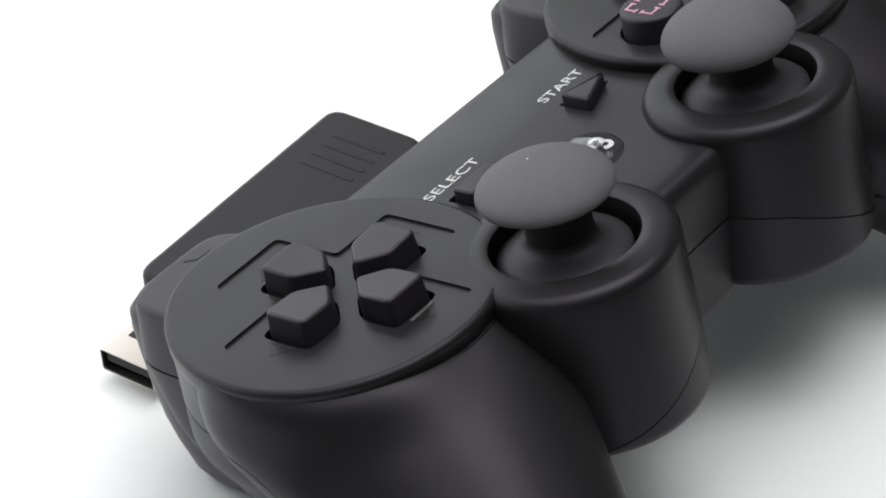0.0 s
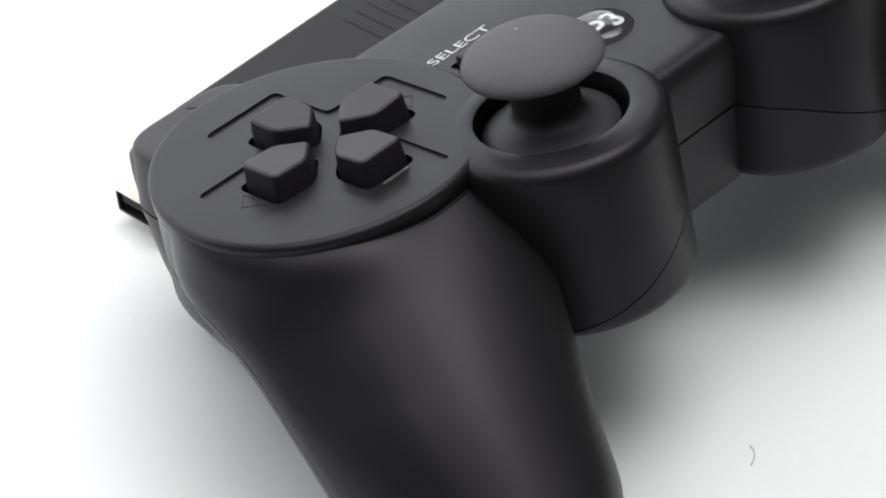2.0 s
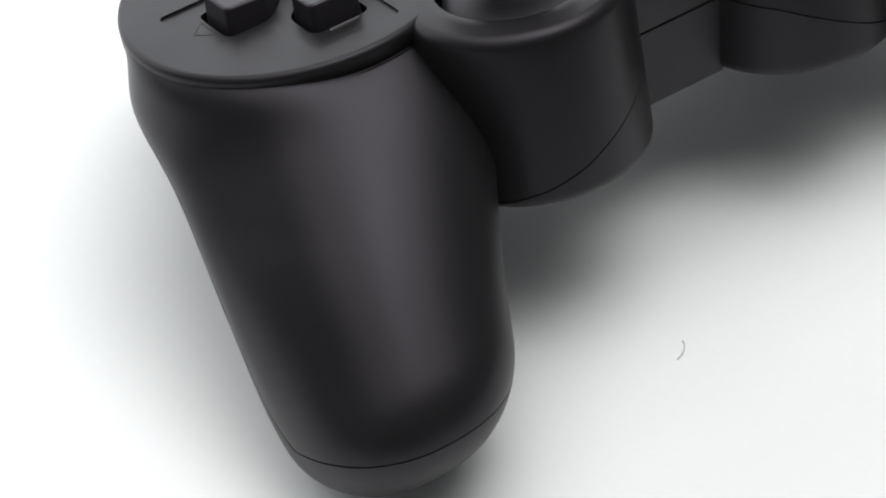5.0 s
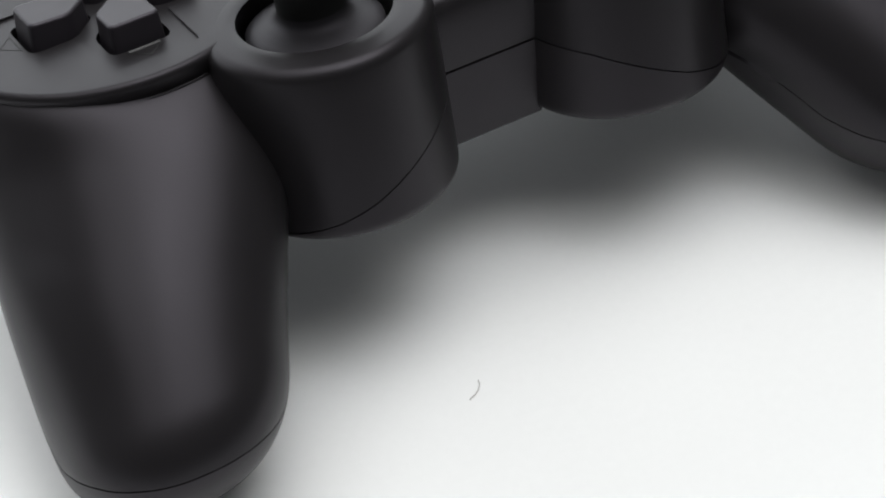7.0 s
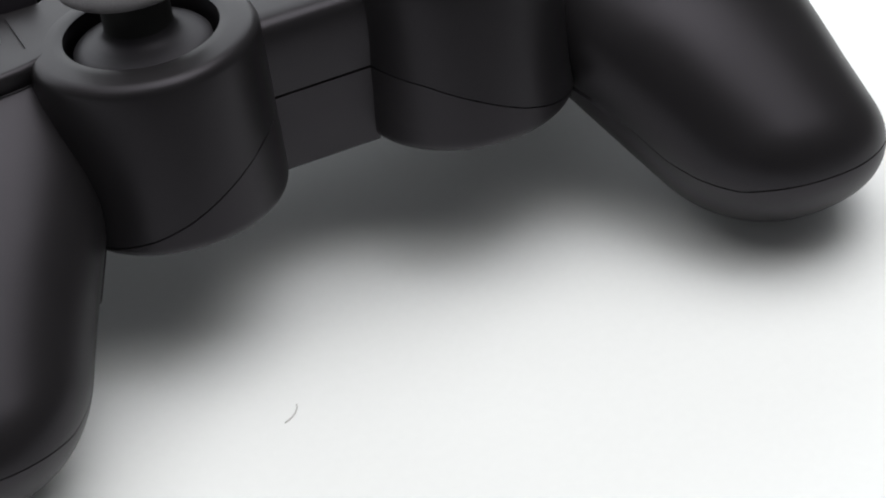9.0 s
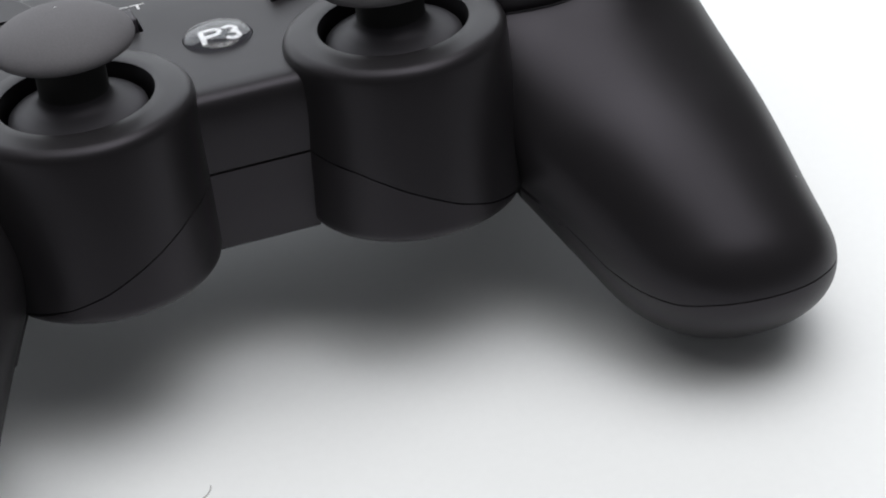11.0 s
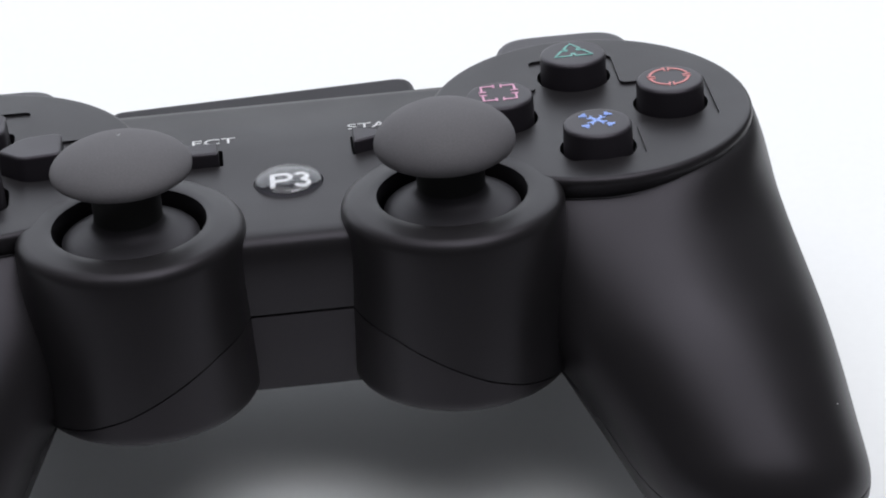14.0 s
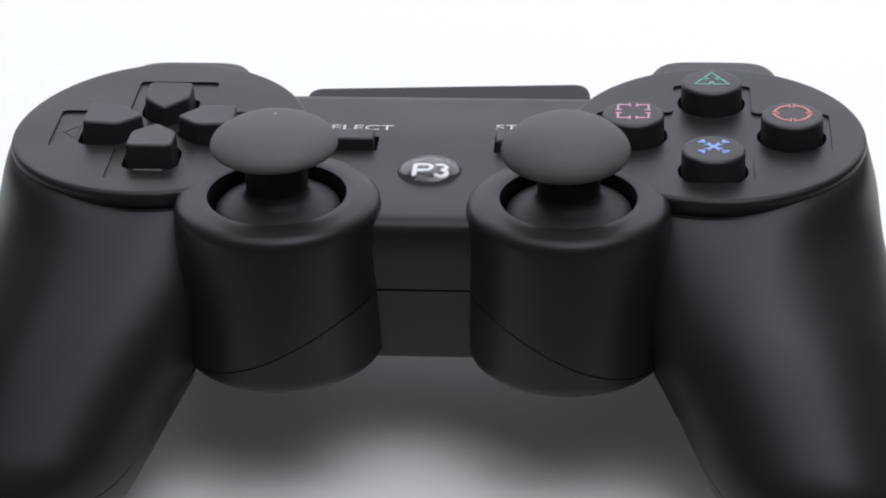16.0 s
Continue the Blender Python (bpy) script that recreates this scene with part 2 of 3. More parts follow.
GRIP_SEAM = ((-3.8, -2.68), (-3.3, -2.70), (-2.7, -2.78), (-1.6, -3.0), (-0.9, -2.75), (0.0, -1.85), (0.5, -1.33), (0.93, -1.02), (1.3, -0.72), (1.65, -0.40), (2.05, -0.16), (2.5, 0.10), (2.93, 0.31), (3.5, 0.40), (4.3, 0.38), (6.5, 0.45))
GRIP_SEAM_IN = ((-3.7, -2.66), (-3.0, -2.76), (-2.4, -2.64), (-1.8, -2.45), (-1.4, -2.10), (-0.75, -1.60), (-0.3, -1.42), (0.2, -1.32), (1.5, -1.2), (4.0, -1.0))
RING_SEAM = ((0.6, 0.03), (0.88, 0.0), (1.4, -0.15), (1.9, -0.40), (2.4, -0.65), (2.9, -0.90), (3.5, -1.14), (4.2, -1.34), (5.0, -1.5))


def heart(p):
    return (p[0] * 0.9 if abs(p[0]) < 4.6 else math.copysign(6.3, p[0]), p[1] + 0.6, p[2] + (0.2 if p[2] < -2.4 else 0.0))


def ring_wall():
    """Outside and floor of the ring round a stick, from the rounded rim down to the rounded foot."""
    r = RING_R
    prof = [(WELL_R - 0.03, 0.6), (WELL_R - 0.03, 1.655), (WELL_R - 0.026, 1.667), (WELL_R - 0.014, 1.672), (r - 0.42, 1.675), (r - 0.28, 1.658)]
    prof += arc(r - 0.22, 1.43, 0.22, 82, 0, 8)
    prof += [(r, 1.1 - 0.12 * i) for i in range(19)]
    prof += [(r, -1.12), (r, -1.2)] + arc(r - 0.22, -1.26, 0.22, 0, -90, 7) + [(0.6, -1.49), (0.0, -1.49)]
    return lathe(prof, *RING, segs=120)


def fill(outer, holes, z):
    """A flat sheet at height z with an outline and holes in it."""
    bm = bmesh.new()
    for loop in (outer, *holes):
        vs = [bm.verts.new((x, y, z)) for x, y in loop]
        for a, b in zip(vs, vs[1:] + vs[:1]):
            bm.edges.new((a, b))
    bmesh.ops.triangle_fill(bm, edges=bm.edges[:], use_beauty=True, use_dissolve=False, normal=(0, 0, 1))
    bm.verts.index_update()
    out = [tuple(v.co) for v in bm.verts], [tuple(v.index for v in f.verts) for f in bm.faces]
    bm.free()
    return out


def wall(loop, z0, z1):
    """Upright walls along a closed outline."""
    n = len(loop)
    return [(x, y, z) for z in (z0, z1) for x, y in loop], [(k, (k + 1) % n, n + (k + 1) % n, n + k) for k in range(n)]


def plate_loop(off, segs=128):
    cx, cy = PLATE
    return [(cx + (PLATE_RX - off) * math.cos(a), cy + ((PLATE_RY[1] if math.sin(a) > 0 else PLATE_RY[0]) - off) * math.sin(a)) for a in [2 * math.pi * k / segs for k in range(segs)]]


def plate_sweep(prof):
    """Rings of the plate's outline at (inset, height) pairs; a third value is a further inset, at the front and inner side alone."""
    rows = []
    for off, z, *more in prof:
        loop, deep = plate_loop(off), plate_loop(off + (more[0] if more else 0.0))
        row = []
        for k, (p, q) in enumerate(zip(loop, deep)):
            a = 360 * k / len(loop)
            f = ease(min(1.0, max(0.0, (360 - a) / 45)) * min(1.0, max(0.0, (a - 150) / 30)))
            row.append((p[0] + (q[0] - p[0]) * f, p[1] + (q[1] - p[1]) * f, z))
        rows.append(row)
    n = len(rows[0])
    return [p for r in rows for p in r], [(i * n + k, i * n + (k + 1) % n, (i + 1) * n + (k + 1) % n, (i + 1) * n + k) for i in range(len(rows) - 1) for k in range(n)]


def round_rings(loop, r, side):
    """An outline with the stretch that lies inside a ring's circle replaced by that circle's arc."""
    cx, cy = side * RING[0], RING[1]
    inside = [math.hypot(x - cx, y - cy) < r for x, y in loop]
    n = len(loop)
    k = next(i for i in range(n) if inside[i - 1] and not inside[i])
    kept = [loop[(k + i) % n] for i in range(n) if not inside[(k + i) % n]]
    a0 = math.atan2(kept[-1][1] - cy, kept[-1][0] - cx)
    a1 = math.atan2(kept[0][1] - cy, kept[0][0] - cx)
    mid = sum(x for x, y in loop) / n, sum(y for x, y in loop) / n
    am = math.atan2(mid[1] - cy, mid[0] - cx)
    a0, a1 = am + (a0 - am + math.pi) % (2 * math.pi) - math.pi, am + (a1 - am + math.pi) % (2 * math.pi) - math.pi
    return kept + [(cx + r * math.cos(a0 + (a1 - a0) * i / 25), cy + r * math.sin(a0 + (a1 - a0) * i / 25)) for i in range(1, 25)]


def cross_loop(cx, cy, hx, hy, reach_x, reach_y, r):
    pts = [(hx, hy), (reach_x, hy), (reach_x, -hy), (hx, -hy), (hx, -reach_y), (-hx, -reach_y), (-hx, -hy), (-reach_x, -hy), (-reach_x, hy), (-hx, hy), (-hx, reach_y), (hx, reach_y)]
    return list(reversed(rounded([(cx + x, cy + y) for x, y in pts], r, 3)))


def turned_loop(points, cx, cy, turn):
    c, s = math.cos(radians(turn)), math.sin(radians(turn))
    return [(cx + c * x - s * y, cy + s * x + c * y) for x, y in points]


def circle(cx, cy, r, n=48):
    return [(cx + r * math.cos(2 * math.pi * k / n), cy + r * math.sin(2 * math.pi * k / n)) for k in range(n)]


DPAD = (-5.14, 3.06)
DPAD_CROSS = (-5.13, 3.16)
ACTION_CROSS = (5.21, 3.29)
KEY_SHAPE = [(-0.43, 1.41), (-0.43, 0.73), (0.0, 0.30), (0.43, 0.73), (0.43, 1.41)]
KEY_HOLE = [(-0.53, 1.53), (-0.53, 0.74), (0.0, 0.22), (0.53, 0.74), (0.53, 1.53)]
ACTION = (5.2, 3.20, 1.47)
SELECT_HOLE = box(-2.11, -1.05, 2.82, 3.44)
START_HOLE = [(1.14, 2.77), (2.17, 3.16), (1.14, 3.52)]


def shells():
    up, low = [], []
    g = 0.014

    def fg(x, y, z):
        f = ease((abs(x) - 5.2) / 2.4)
        return z - f * ramp(y, GRIP_SEAM) - (1 - f) * ramp(y, GRIP_SEAM_IN)

    fr = lambda x, y, z: z - ramp(x, RING_SEAM)
    ring_heart = lambda p: (math.copysign(RING[0], p[0]), RING[1], p[2])
    loft, ring = grip_loft(), ring_wall()
    # the drum below the round plate, behind the ring
    drum = plate_sweep([(0.02 + 0.5 * max(0.0, 0.14 * i - 1.6), 1.30 - 0.14 * i) for i in range(18)] + [(0.75, -1.25), (1.4, -1.45), (2.6, -1.5)])
    halves_up = [clip(loft, lambda *p: fg(*p) - g, 0.12, heart), clip(ring, lambda *p: fr(*p) - g, 0.12, ring_heart), clip(drum, lambda *p: fg(*p) - g)]
    halves_low = [clip(loft, lambda *p: -fg(*p) - g, 0.12, heart), clip(ring, lambda *p: -fr(*p) - g, 0.12, ring_heart), clip(drum, lambda *p: -fg(*p) - g)]
    # rim of the round plate
    rim = plate_sweep([(0.28, PLATE_Z), (0.12, PLATE_Z - 0.003)] + [(0.11 - r, PLATE_Z - 0.113 + z) for r, z in arc(0.0, 0.0, 0.11, 84, 0, 8)] + [(0.0, 1.54), (0.0, 1.50, 0.006), (0.0, 1.45, 0.016), (0.0, 1.38, 0.03), (0.01, 1.30, 0.05), (0.03, 1.20, 0.08)])
    halves_up.append(rim)
    lean = lambda x, y: (x if x < PLATE[0] else PLATE[0] + (x - PLATE[0]) * (0.992 - 0.02 * (y - PLATE[1])), y)
    def leaned(q):
        out = []
        for x, y, z in q[0]:
            f = min(1.0, max(0.0, (z + 0.2) / 1.4))
            out.append((x + (lean(x, y)[0] - x) * f, y, z))
        return out, q[1]

    off_ring = lambda d: (lambda x, y, z: math.hypot(abs(x) - RING[0], y - RING[1]) - d)
    outside = lambda q: clip(q, off_ring(RING_R - 0.08))
    halves_up = [halves_up[1], halves_up[0]] + halves_up[2:]
    halves_low = [halves_low[1], halves_low[0]] + halves_low[2:]
    rim = halves_up.pop()
    wider = lambda q: ([(RING[0] + (x - RING[0]) * 1.02, RING[1] + (y - RING[1]) * 1.02, z) for x, y, z in q[0]], q[1])
    inward = lambda q: clip(q, off_ring(RING_R - 0.33))
    up += [inward(moved(rim, pose(RIGHT_OUT, 0, 0))), mirror(inward(([(*lean(x, y), z) for x, y, z in rim[0]], rim[1])))]
    for whole, halves in ((up, halves_up), (low, halves_low)):
        whole += [halves[0], mirror(wider(halves[0]))]
        for piece in halves[1:]:
            whole += [outside(moved(piece, pose(RIGHT_OUT, 0, 0))), mirror(outside(leaned(piece)))]
    # plate tops: a shallow cross-shaped recess with the key holes in it
    deep = PLATE_Z - 0.045
    top = plate_loop(0.28)
    cross = cross_loop(*ACTION_CROSS, 0.74, 0.86, 2.19, 2.10, 0.14)
    holes = [circle(ACTION[0] + dx * ACTION[2], ACTION[1] + dy * ACTION[2], 0.645) for dx, dy in ((0, 1), (1, 0), (0, -1), (-1, 0))]
    up += [fill(round_rings([(x + RIGHT_OUT, y) for x, y in top], RING_R - 0.33, 1), [cross], PLATE_Z), wall(cross, deep, PLATE_Z), fill(cross, holes, deep)] + [wall(h, 1.1, deep) for h in holes]
    cross = cross_loop(*DPAD_CROSS, 0.77, 0.78, 2.06, 2.15, 0.12)
    holes = [turned_loop(rounded(KEY_HOLE, 0.20), *DPAD, t) for t in (0, 90, 180, 270)]
    up += [fill(round_rings([(-lean(x, y)[0], y) for x, y in top], RING_R - 0.33, -1), [cross], PLATE_Z), wall(cross, deep, PLATE_Z), fill(cross, holes, deep)] + [wall(h, 1.1, deep) for h in holes]
    # bridge between the rings: flat top with its holes, rounded front edge, sloping back
    xs = tuple(-3.6 + 0.06 * i for i in range(121))
    holes = [rounded(SELECT_HOLE, 0.05), rounded(START_HOLE, 0.06), circle(*BADGE)]
    r = RING_R - 0.12
    a0, a1 = math.pi - math.asin((0.75 - RING[1]) / r), math.acos((3.6 - RING[0]) / r)
    bow = [(RING[0] + r * math.cos(a0 + (a1 - a0) * i / 30), RING[1] + r * math.sin(a0 + (a1 - a0) * i / 30)) for i in range(31)]
    outline = bow + [(3.6, 5.10), (-3.6, 5.10)] + [(-x, y) for x, y in reversed(bow)]
    up += [fill(outline, holes, MID_Z)] + [wall(h, 1.0, MID_Z) for h in holes]

    def sheet(prof):
        n = len(prof)
        return [(x, y, z) for x in xs for y, z in prof], [(i * n + k, i * n + k + 1, (i + 1) * n + k + 1, (i + 1) * n + k) for i in range(len(xs) - 1) for k in range(n - 1)]

    up.append(outside(sheet([(0.75, MID_Z), (0.32, 1.419), (0.22, 1.414), (0.12, 1.401), (0.04, 1.378), (-0.02, 1.34), (-0.065, 1.285), (-0.095, 1.21), (-0.11, 1.12), (-0.115, 1.0), (-0.11, 0.8), (-0.07, 0.4), (0.0, 0.022), (0.15, 0.022)])))
    up.append(sheet([(5.10, MID_Z), (5.28, 1.39), (5.42, 1.28), (5.55, 1.05), (6.0, 0.2)]))
    low.append(outside(sheet([(0.15, -0.022), (0.0, -0.022), (0.05, -0.5), (0.17, -1.40), (0.22, -1.50), (0.30, -1.53), (6.0, -1.3), (6.1, 0.15)])))
    part("upper_shell", *join(*up), BLACK, pad)
    part("lower_shell", *join(*low), LOWER, pad, "slightly paler satin black underside shell")
    core = [outside(leaned(grip_loft(36, 48, 0.12))), lathe([(0.0, 0.4), (RING_R - 0.09, 0.4), (RING_R - 0.09, -1.2), (0.0, -1.2)], *RING, segs=48)]
    part("inner_frame", *join(*[q for c in core for q in (c, mirror(c))]), DARK, pad, "dark plastic showing in the seam")


shells()


def stick(sign):
    x, y = RING[0], RING[1] + 0.06
    # each cap sits a little differently on its stem: place, top, height and width
    dx, dy, top, tall, wide = (-0.056, 0.097, 3.134, 0.925, 0.984) if sign > 0 else (0.022, 0.082, 3.072, 0.70, 0.98)
    root = new("thumbstick")
    root.parent = pad
    prof = [(0.0, 3.10), (0.18, 3.093), (0.36, 3.068), (0.54, 3.02), (0.70, 2.955), (0.84, 2.875), (0.96, 2.785), (1.06, 2.685), (1.12, 2.60), (1.155, 2.52), (1.17, 2.45), (1.165, 2.385), (1.14, 2.325), (1.09, 2.275), (1.01, 2.235), (0.9, 2.21), (0.5, 2.20)]
    prof = [(r * wide, top + (z - 3.10) * tall) for r, z in prof]
    part("cap", *lathe(prof, x - (dx if sign < 0 else -dx), y + dy), RUBBER, root, "domed matte rubber cap")
    part("stem", *lathe([(0.56, 2.49), (0.56, 1.75), (0.55, 1.60), (0.55, 1.42), (0.56, 1.30)], x, y, 64), DARK, root)
    prof = [(0.555, 1.80), (0.575, 1.70), (0.62, 1.625), (0.70, 1.575), (0.82, 1.535), (0.96, 1.495), (1.06, 1.455), (1.115, 1.40), (1.125, 1.3), (1.12, 0.9)]
    part("collar", *lathe(prof, x, y, 80), DISH, root)
    part("well", *lathe([(WELL_R - 0.02, 1.3), (WELL_R - 0.02, 0.85), (0.5, 0.85)], x, y, 80), DARK, root)
    root.matrix_basis = pose(0, 0, 0) if sign > 0 else pose(-2 * x * CM, 0, 0)
    return root


stick(1)
stick(-1)


def direction_keys():
    for turn in (0, 90, 180, 270):
        m = pose(*DPAD, 0, 0, 0, turn)
        body = prism(rounded(KEY_SHAPE, 0.13, 5), 1.15, 2.02, 0.06, 5)
        # slightly wider at the foot, and the top slopes down towards the middle
        body = ([(x * (1.10 if z < 1.5 else 1), 0.85 + (y - 0.85) * (1.10 if z < 1.5 else 1), z + (0.05 * (y - 0.9) if z > 1.5 else 0)) for x, y, z in body[0]], body[1])
        key = part("direction_key", *moved(body, m), KEY, pad, angle=20)
        part("key_slot", *moved(prism(rounded(KEY_HOLE, 0.20), 1.02, 1.14, 0.001, 1), m), DARK, key)
    # engraved arrow outlines at the ends of the cross
    for turn, far in ((0, 1.90), (90, 1.86), (180, 1.88), (270, 1.86)):
        pts = [(-0.28, far - 0.27), (0.0, far), (0.28, far - 0.27)]
        arrow = strip(pts, 0.036, PLATE_Z - 0.046, True, 0.006)
        if turn == 180:
            # a pale strip paints the highlight along this arrow's base
            base = prism(box(-0.27, 0.27, far - 0.31, far - 0.25), PLATE_Z - 0.05, PLATE_Z - 0.020, 0.012, 3)
            part("arrow_highlight", *moved(base, pose(*DPAD, 0, 0, 0, turn)), GLINT, pad, "scuffed pale edge of the arrow outline")
        part("arrow_mark", *moved(arrow, pose(*DPAD, 0, 0, 0, turn)), DARK, pad, "fine engraved arrow outline")


direction_keys()


def symbol(kind):
    """Strokes of the broken mark on a key: (points, width)."""
    turn = lambda a, x, y: (x * math.cos(radians(a)) - y * math.sin(radians(a)), x * math.sin(radians(a)) + y * math.cos(radians(a)))
    w = 0.042
    if kind == "ring":
        arcs = [([(0.29 * math.cos(radians(a + d)), 0.29 * math.sin(radians(a + d))) for d in range(-39, 40, 6)], w) for a in (45, 135, 225, 315)]
        return arcs + [([turn(a + d, 0.33, 0), turn(a + d, 0.21, 0)], 0.034) for a in (0, 90, 180, 270) for d in (-7, 7)]
    if kind == "cross":
        tips = [([turn(a, 0.43, -0.085), turn(a, 0.32, 0.0), turn(a, 0.43, 0.085)], 0.055) for a in (45, 135, 225, 315)]
        shafts = [([turn(a, 0.43, 0), turn(a, 0.29, 0)], 0.07) for a in (45, 135, 225, 315)]
        heart_arms = [([turn(a, 0.20, 0), turn(a, 0.01, 0)], 0.062) for a in (45, 135, 225, 315)]
        return tips + shafts + heart_arms + [([turn(a, 0.235, d), turn(a, 0.16, d * 0.3)], 0.035) for a in (45, 135, 225, 315) for d in (-0.07, 0.07)]
    if kind == "square":
        h = 0.27
        out = [([(h * x, 0.06 * y), (h * x, h * y), (0.06 * x, h * y)], w) for x in (-1, 1) for y in (-1, 1)]
        return out + [([turn(a, 0.32, d), turn(a, 0.20, d)], 0.034) for a in (0, 90, 180, 270) for d in (0.06, -0.06)]
    p = [Vector((0, 0.33)), Vector((-0.34, -0.22)), Vector((0.34, -0.22))]
    out = [([tuple(p[i].lerp(p[i - 1], 0.44)), tuple(p[i]), tuple(p[i].lerp(p[(i + 1) % 3], 0.44))], w) for i in range(3)]
    for i in range(3):
        for f in (0.44, 0.56):
            q = p[i].lerp(p[(i + 1) % 3], f)
            out.append(([tuple(q), tuple(q * 0.45)], 0.034))
    return out


def action_keys():
    cx, cy, off = ACTION
    top = 2.08
    for kind, size, dx, dy, paint, colour in (("triangle", 0.97, 0, 1, GREEN, "green"), ("ring", 1.14, 1, 0, RED, "red"), ("cross", 0.77, 0, -1, BLUE, "blue"), ("square", 1.05, -1, 0, PINK, "pink")):
        x, y = cx + dx * off, cy + dy * off
        prof = [(0.0, top), (0.44, top - 0.004)] + arc(0.505, top - 0.075, 0.07, 85, 0, 5) + [(0.59, 1.15)]
        key = part("action_key", *lathe(prof, x, y, 64), KEY, pad)
        marks = join(*[strip([(u * size, v * size) for u, v in p], w * 1.05, top - 0.006) for p, w in symbol(kind)])
        part("printed_symbol", *moved(marks, pose(x, y + 0.075, 0)), paint, key, "small broken %s outline mark" % colour)
        part("key_slot", *lathe([(0.0, 1.14), (0.64, 1.14), (0.64, 1.05)], x, y, 48), DARK, key)


action_keys()


def lettering(name, text, x, y, z, size, wide, mat, label):
    data = bpy.data.curves.new(name, "FONT")
    data.body, data.size, data.extrude = text, size * CM, 0.00003
    data.align_x, data.align_y = "LEFT", "BOTTOM_BASELINE"
    ob = new(name, data)
    me = bpy.data.meshes.new_from_object(ob.evaluated_get(bpy.context.evaluated_depsgraph_get()))
    bpy.data.objects.remove(ob)
    me.materials.clear()
    me.materials.append(mat)
    me_left = min(v.co.x for v in me.vertices)
    me_width = max(v.co.x for v in me.vertices) - me_left
    ob = new(name, me)
    ob.parent = pad
    ob.matrix_basis = pose(x * CM, y * CM, z * CM) @ Matrix.Diagonal((wide * CM / me_width, 1, 1, 1)) @ pose(-me_left, 0, 0)
    return tagged(ob, label)


lettering("select_lettering", "SELECT", -2.21, 3.72, MID_Z + 0.004, 0.30, 1.39, PRINT, "white printed word SELECT")
lettering("start_lettering", "START", 1.13, 3.80, MID_Z + 0.004, 0.30, 1.17, PRINT, "white printed word START")


def small_keys():
    body = prism(rounded(box(-2.04, -1.12, 2.89, 3.33), 0.05), 1.02, 1.64, 0.05)
    key = part("select_key", *body, KEY, pad)
    part("key_slot", *prism(rounded(SELECT_HOLE, 0.05), 0.98, 1.05, 0.001, 1), DARK, key)
    body = prism(rounded([(1.18, 2.83), (2.08, 3.16), (1.18, 3.46)], 0.06), 1.02, 1.64, 0.05)
    key = part("start_key", *body, KEY, pad)
    part("key_slot", *prism(rounded(START_HOLE, 0.06), 0.98, 1.05, 0.001, 1), DARK, key)


small_keys()


def badge():
    x, y, r = BADGE
    rise = lambda d: MID_Z + 0.015 + 0.15 * (1 - min(1.0, d / 0.57) ** 2.4) ** 0.5
    disc = [(0.0, MID_Z - 0.03), (0.569, MID_Z - 0.03), (0.569, MID_Z - 0.1)]
    ob = part("badge", *lathe(disc, x, y, 64), NAVY, pad, "round badge under a clear dome")
    steps = [0.57 * math.sin(math.pi / 2 * i / 16) for i in range(17)]
    prof = [(d, rise(d)) for d in steps] + [(0.57, MID_Z - 0.08)]
    dome = part("badge_dome", *lathe(prof, x, y, 64), CLEAR, ob, "clear glossy plastic dome", angle=60)
    dome.visible_shadow = False
    bow = [(-0.14 + 0.17 * math.cos(radians(a)), 0.10 + 0.15 * math.sin(radians(a))) for a in range(90, -91, -15)]
    p = [(-0.40, -0.30 + 0.05 * i) for i in range(12)], [(-0.43, 0.25), (-0.30, 0.25), (-0.14, 0.25)] + bow + [(-0.26, -0.05), (-0.37, -0.05)]
    a1 = [(0.27 + 0.14 * math.cos(radians(a)), 0.11 + 0.14 * math.sin(radians(a))) for a in range(150, -91, -20)]
    a2 = [(0.27 + 0.16 * math.cos(radians(a)), -0.16 + 0.14 * math.sin(radians(a))) for a in range(90, -151, -20)]
    verts, faces = join(*[strip([(0.67 * c, 0.67 * d) for c, d in q], 0.080, 0, thick=0.002) for q in (*p, a1, a2)])
    verts = [(x + 0.02 + u, y - 0.06 + v, MID_Z - 0.0295 + w) for u, v, w in verts]
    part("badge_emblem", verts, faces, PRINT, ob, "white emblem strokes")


badge()


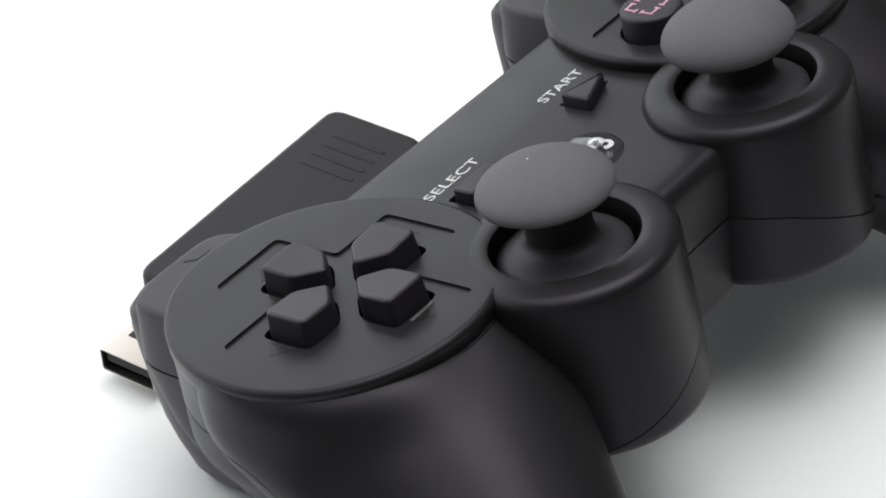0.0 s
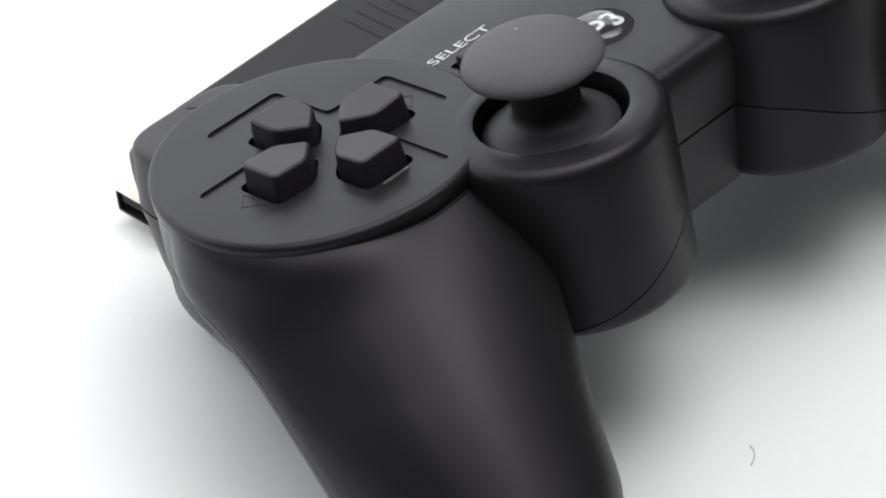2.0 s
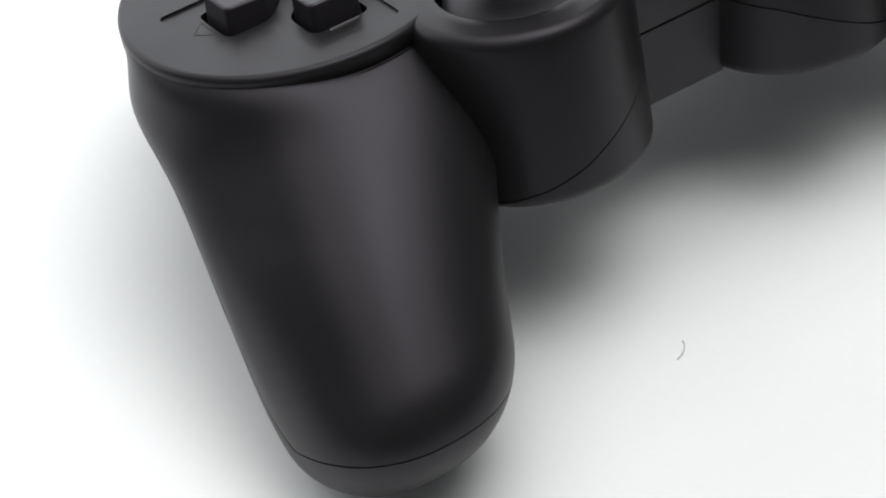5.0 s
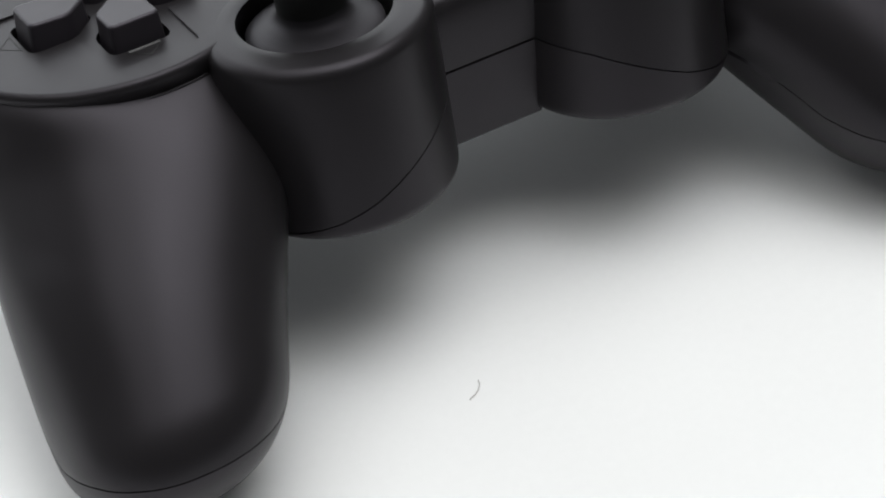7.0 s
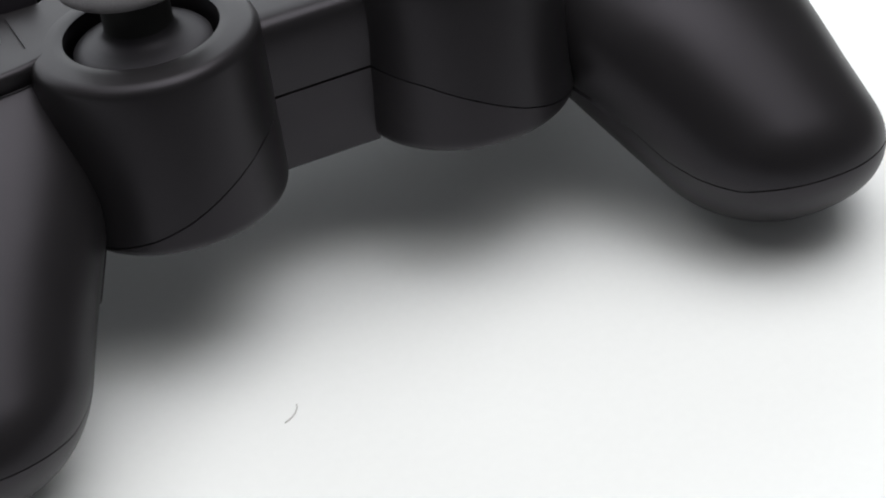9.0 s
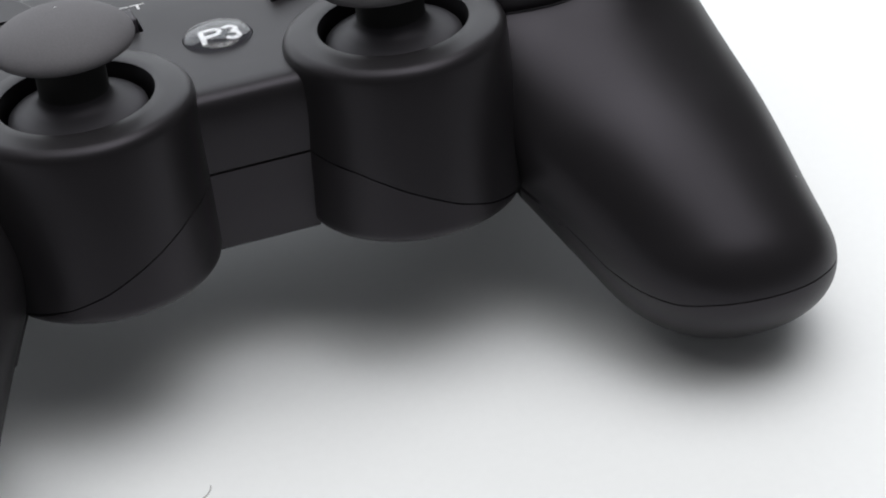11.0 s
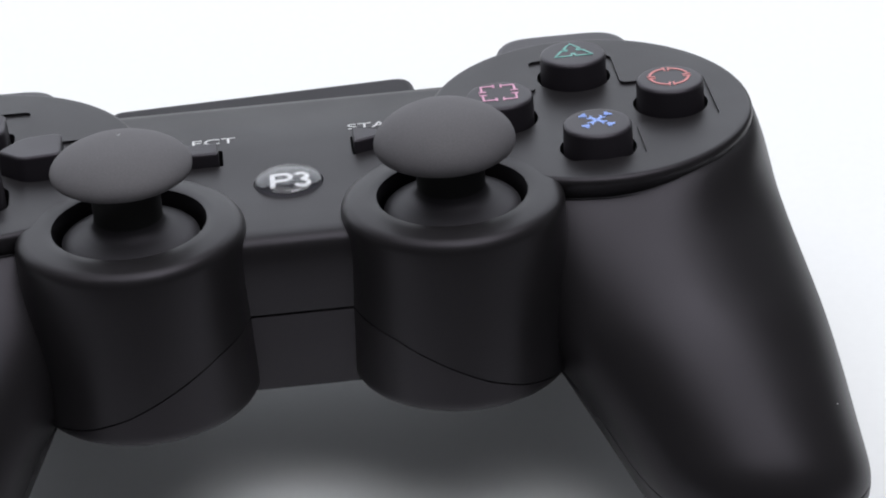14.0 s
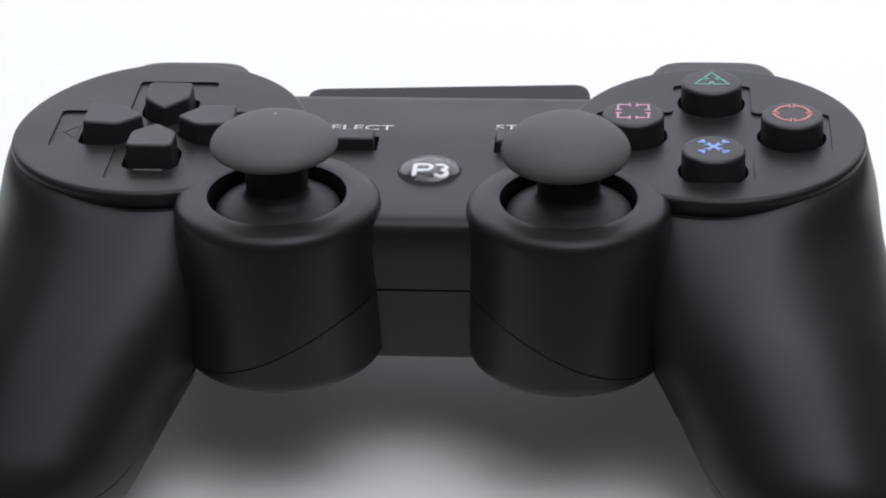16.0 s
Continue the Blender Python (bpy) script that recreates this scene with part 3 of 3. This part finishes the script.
def shoulder(sign):
    """Upper shoulder key, the housing under it and the long trigger behind, all behind the plate."""
    cx, far = 5.28 if sign > 0 else -5.18, 0.27 if sign > 0 else 0.0
    # height, half width and back edge of each level, from the foot up
    key = [(0.20, 1.50, 7.26), (0.5, 1.44, 7.27), (0.9, 1.36, 7.26), (1.10, 1.315, 7.26), (1.19, 1.295, 7.23), (1.235, 1.26, 7.19), (1.25, 1.20, 7.12)]
    housing = [(-2.2, 1.30, 6.1), (-1.8, 1.40, 6.42), (-1.4, 1.46, 6.7), (-1.0, 1.49, 6.92), (-0.5, 1.50, 7.1), (0.165, 1.51, 7.25)]
    trigger = [(-2.72, 0.75, 7.05), (-2.64, 0.92, 7.2), (-2.4, 1.04, 7.36), (-1.8, 1.14, 7.54), (-1.3, 1.20, 7.62), (-0.7, 1.24, 7.66), (0.0, 1.24, 7.68), (0.5, 1.24, 7.68), (0.82, 1.22, 7.64), (0.92, 1.16, 7.55)]
    for name, levels in (("shoulder_key", key), ("shoulder_housing", housing), ("trigger", trigger)):
        n, rows = 40, []
        for z, h, back in levels:
            z += 0.12 * far if name == "trigger" else 0.0
            b = back + far - 4.9
            turn = [math.pi * k / n for k in range(n + 1)]
            e = 0.42 if name == "trigger" else 0.40
            rows.append([(cx + h * math.copysign(abs(math.cos(a)) ** e, math.cos(a)), 4.9 + b * max(0.0, math.sin(a)) ** e, z) for a in turn])
        verts = [p for r in rows for p in r]
        m, steps = n + 1, len(rows) - 1
        faces = [(i * m + k, i * m + k + 1, (i + 1) * m + k + 1, (i + 1) * m + k) for i in range(steps) for k in range(n)]
        faces += [tuple(range(steps * m, (steps + 1) * m)), tuple(reversed(range(m)))]
        ob = part(name, verts, faces, LOWER if name == "shoulder_housing" else KEY, pad, angle=50)
        if name == "shoulder_key":
            part("engraved_mark", *strip([(sign * 5.06, 7.0), (sign * 4.90, 6.80), (sign * 4.60, 6.80)], 0.042, 1.244, False, 0.013), DARK, ob, "small engraved corner mark")


shoulder(-1)
shoulder(1)

# ---- the receiver lying behind the controller ----
def receiver():
    root = new("wireless_receiver")
    tagged(root, "flat black plastic wireless receiver with metal plug", "usb receiver")
    root.matrix_world = pose(0, 0.092, 0, 0, 0, 2.6)
    x0, x1, y0, y1 = -3.32, 2.78, -1.0, 1.31
    yc = 0.13
    outline = rounded(box(x0, x1, y0, y1), 0.38, 6)
    part("upper_case", *prism(outline, 0.50, 1.14, 0.12, 4), DONGLE, root)
    part("lower_case", *prism(rounded(box(x0 + 0.03, x1 - 0.03, y0 + 0.03, y1 - 0.03), 0.36, 6), 0.0, 0.47, 0.02, 2), DONGLE, root)
    for i in range(4):
        x = 0.99 + 0.338 * i
        part("grip_rib", *prism(rounded(box(x - 0.055, x + 0.055, -0.55, 0.72), 0.055), 1.10, 1.158, 0.03, 3), DONGLE, root)
    px, w, t, zc = -5.05, 0.61, 0.24, 0.55
    shell = rounded([(yc - w, zc - t), (yc + w, zc - t), (yc + w, zc + t), (yc - w, zc + t)], 0.05, 3)
    hole = [(yc + (y - yc) * 0.98, zc + (z - zc) * 0.95) for y, z in shell]
    n = len(shell)
    verts = [(px, y, z) for y, z in shell] + [(x0 + 0.2, y, z) for y, z in shell] + [(px, y, z) for y, z in hole] + [(px + 0.9, y, z) for y, z in hole]
    faces = []
    for k in range(n):
        j = (k + 1) % n
        faces += [(k, j, n + j, n + k), (k, 2 * n + k, 2 * n + j, j), (2 * n + k, 3 * n + k, 3 * n + j, 2 * n + j)]
    plug = part("plug", verts, faces, STEEL, root, "bright metal plug sleeve")
    part("plug_tongue", *prism(box(px + 0.06, x0, yc - 0.5, yc + 0.5), zc - 0.03, zc + 0.13, 0.01, 1), DARK, plug, "black plastic contact tongue")
    n = len(hole)
    liner = [(x, yc + (y - yc) * 0.99, zc + (z - zc) * 0.97) for x in (px + 0.03, px + 0.9) for y, z in hole]
    part("plug_liner", liner, [(k, (k + 1) % n, n + (k + 1) % n, n + k) for k in range(n)] + [tuple(range(n, 2 * n))], DARK, plug)
    for y in (yc - 0.28, yc + 0.28):
        part("plug_window", *prism(rounded(box(px + 0.55, px + 0.80, y - 0.12, y + 0.12), 0.02), zc + t - 0.02, zc + t + 0.004, 0.001, 1), DARK, plug)


receiver()


def dust(x, y, z, size):
    """A pale crumb of dust: a small faceted lump."""
    verts = [(x + size * dx, y + size * dy * 0.8, z + size * dz * 0.6) for dx, dy, dz in ((1, 0, 0), (-0.8, 0.2, 0), (0.1, 1, 0.1), (0, -1, 0), (0.1, 0.1, 1), (0, 0, -0.6))]
    faces = [(0, 2, 4), (2, 1, 4), (1, 3, 4), (3, 0, 4), (2, 0, 5), (1, 2, 5), (3, 1, 5), (0, 3, 5)]
    m = pose(0, 0, LIFT, TILT, 0, 0)
    ob = part("dust_speck", *moved((verts, faces), m), WHITE, None)
    tagged(ob, "tiny white speck of dust on the black controller", "dust", "dust specks")


dust(-2.63, 0.90, 3.064, 0.022)
dust(8.422, -1.960, -1.586, 0.013)


def fibre():
    pts = [(-2.31, -3.04), (-2.18, -2.99), (-2.08, -2.92), (-2.01, -2.83), (-1.98, -2.74)]
    part_ob = part("fibre", *strip(pts, 0.022, 0.0, False, 0.015), FIBRE, None)
    tagged(part_ob, "tiny grey curled fibre on the white table", "fibre")


fibre()
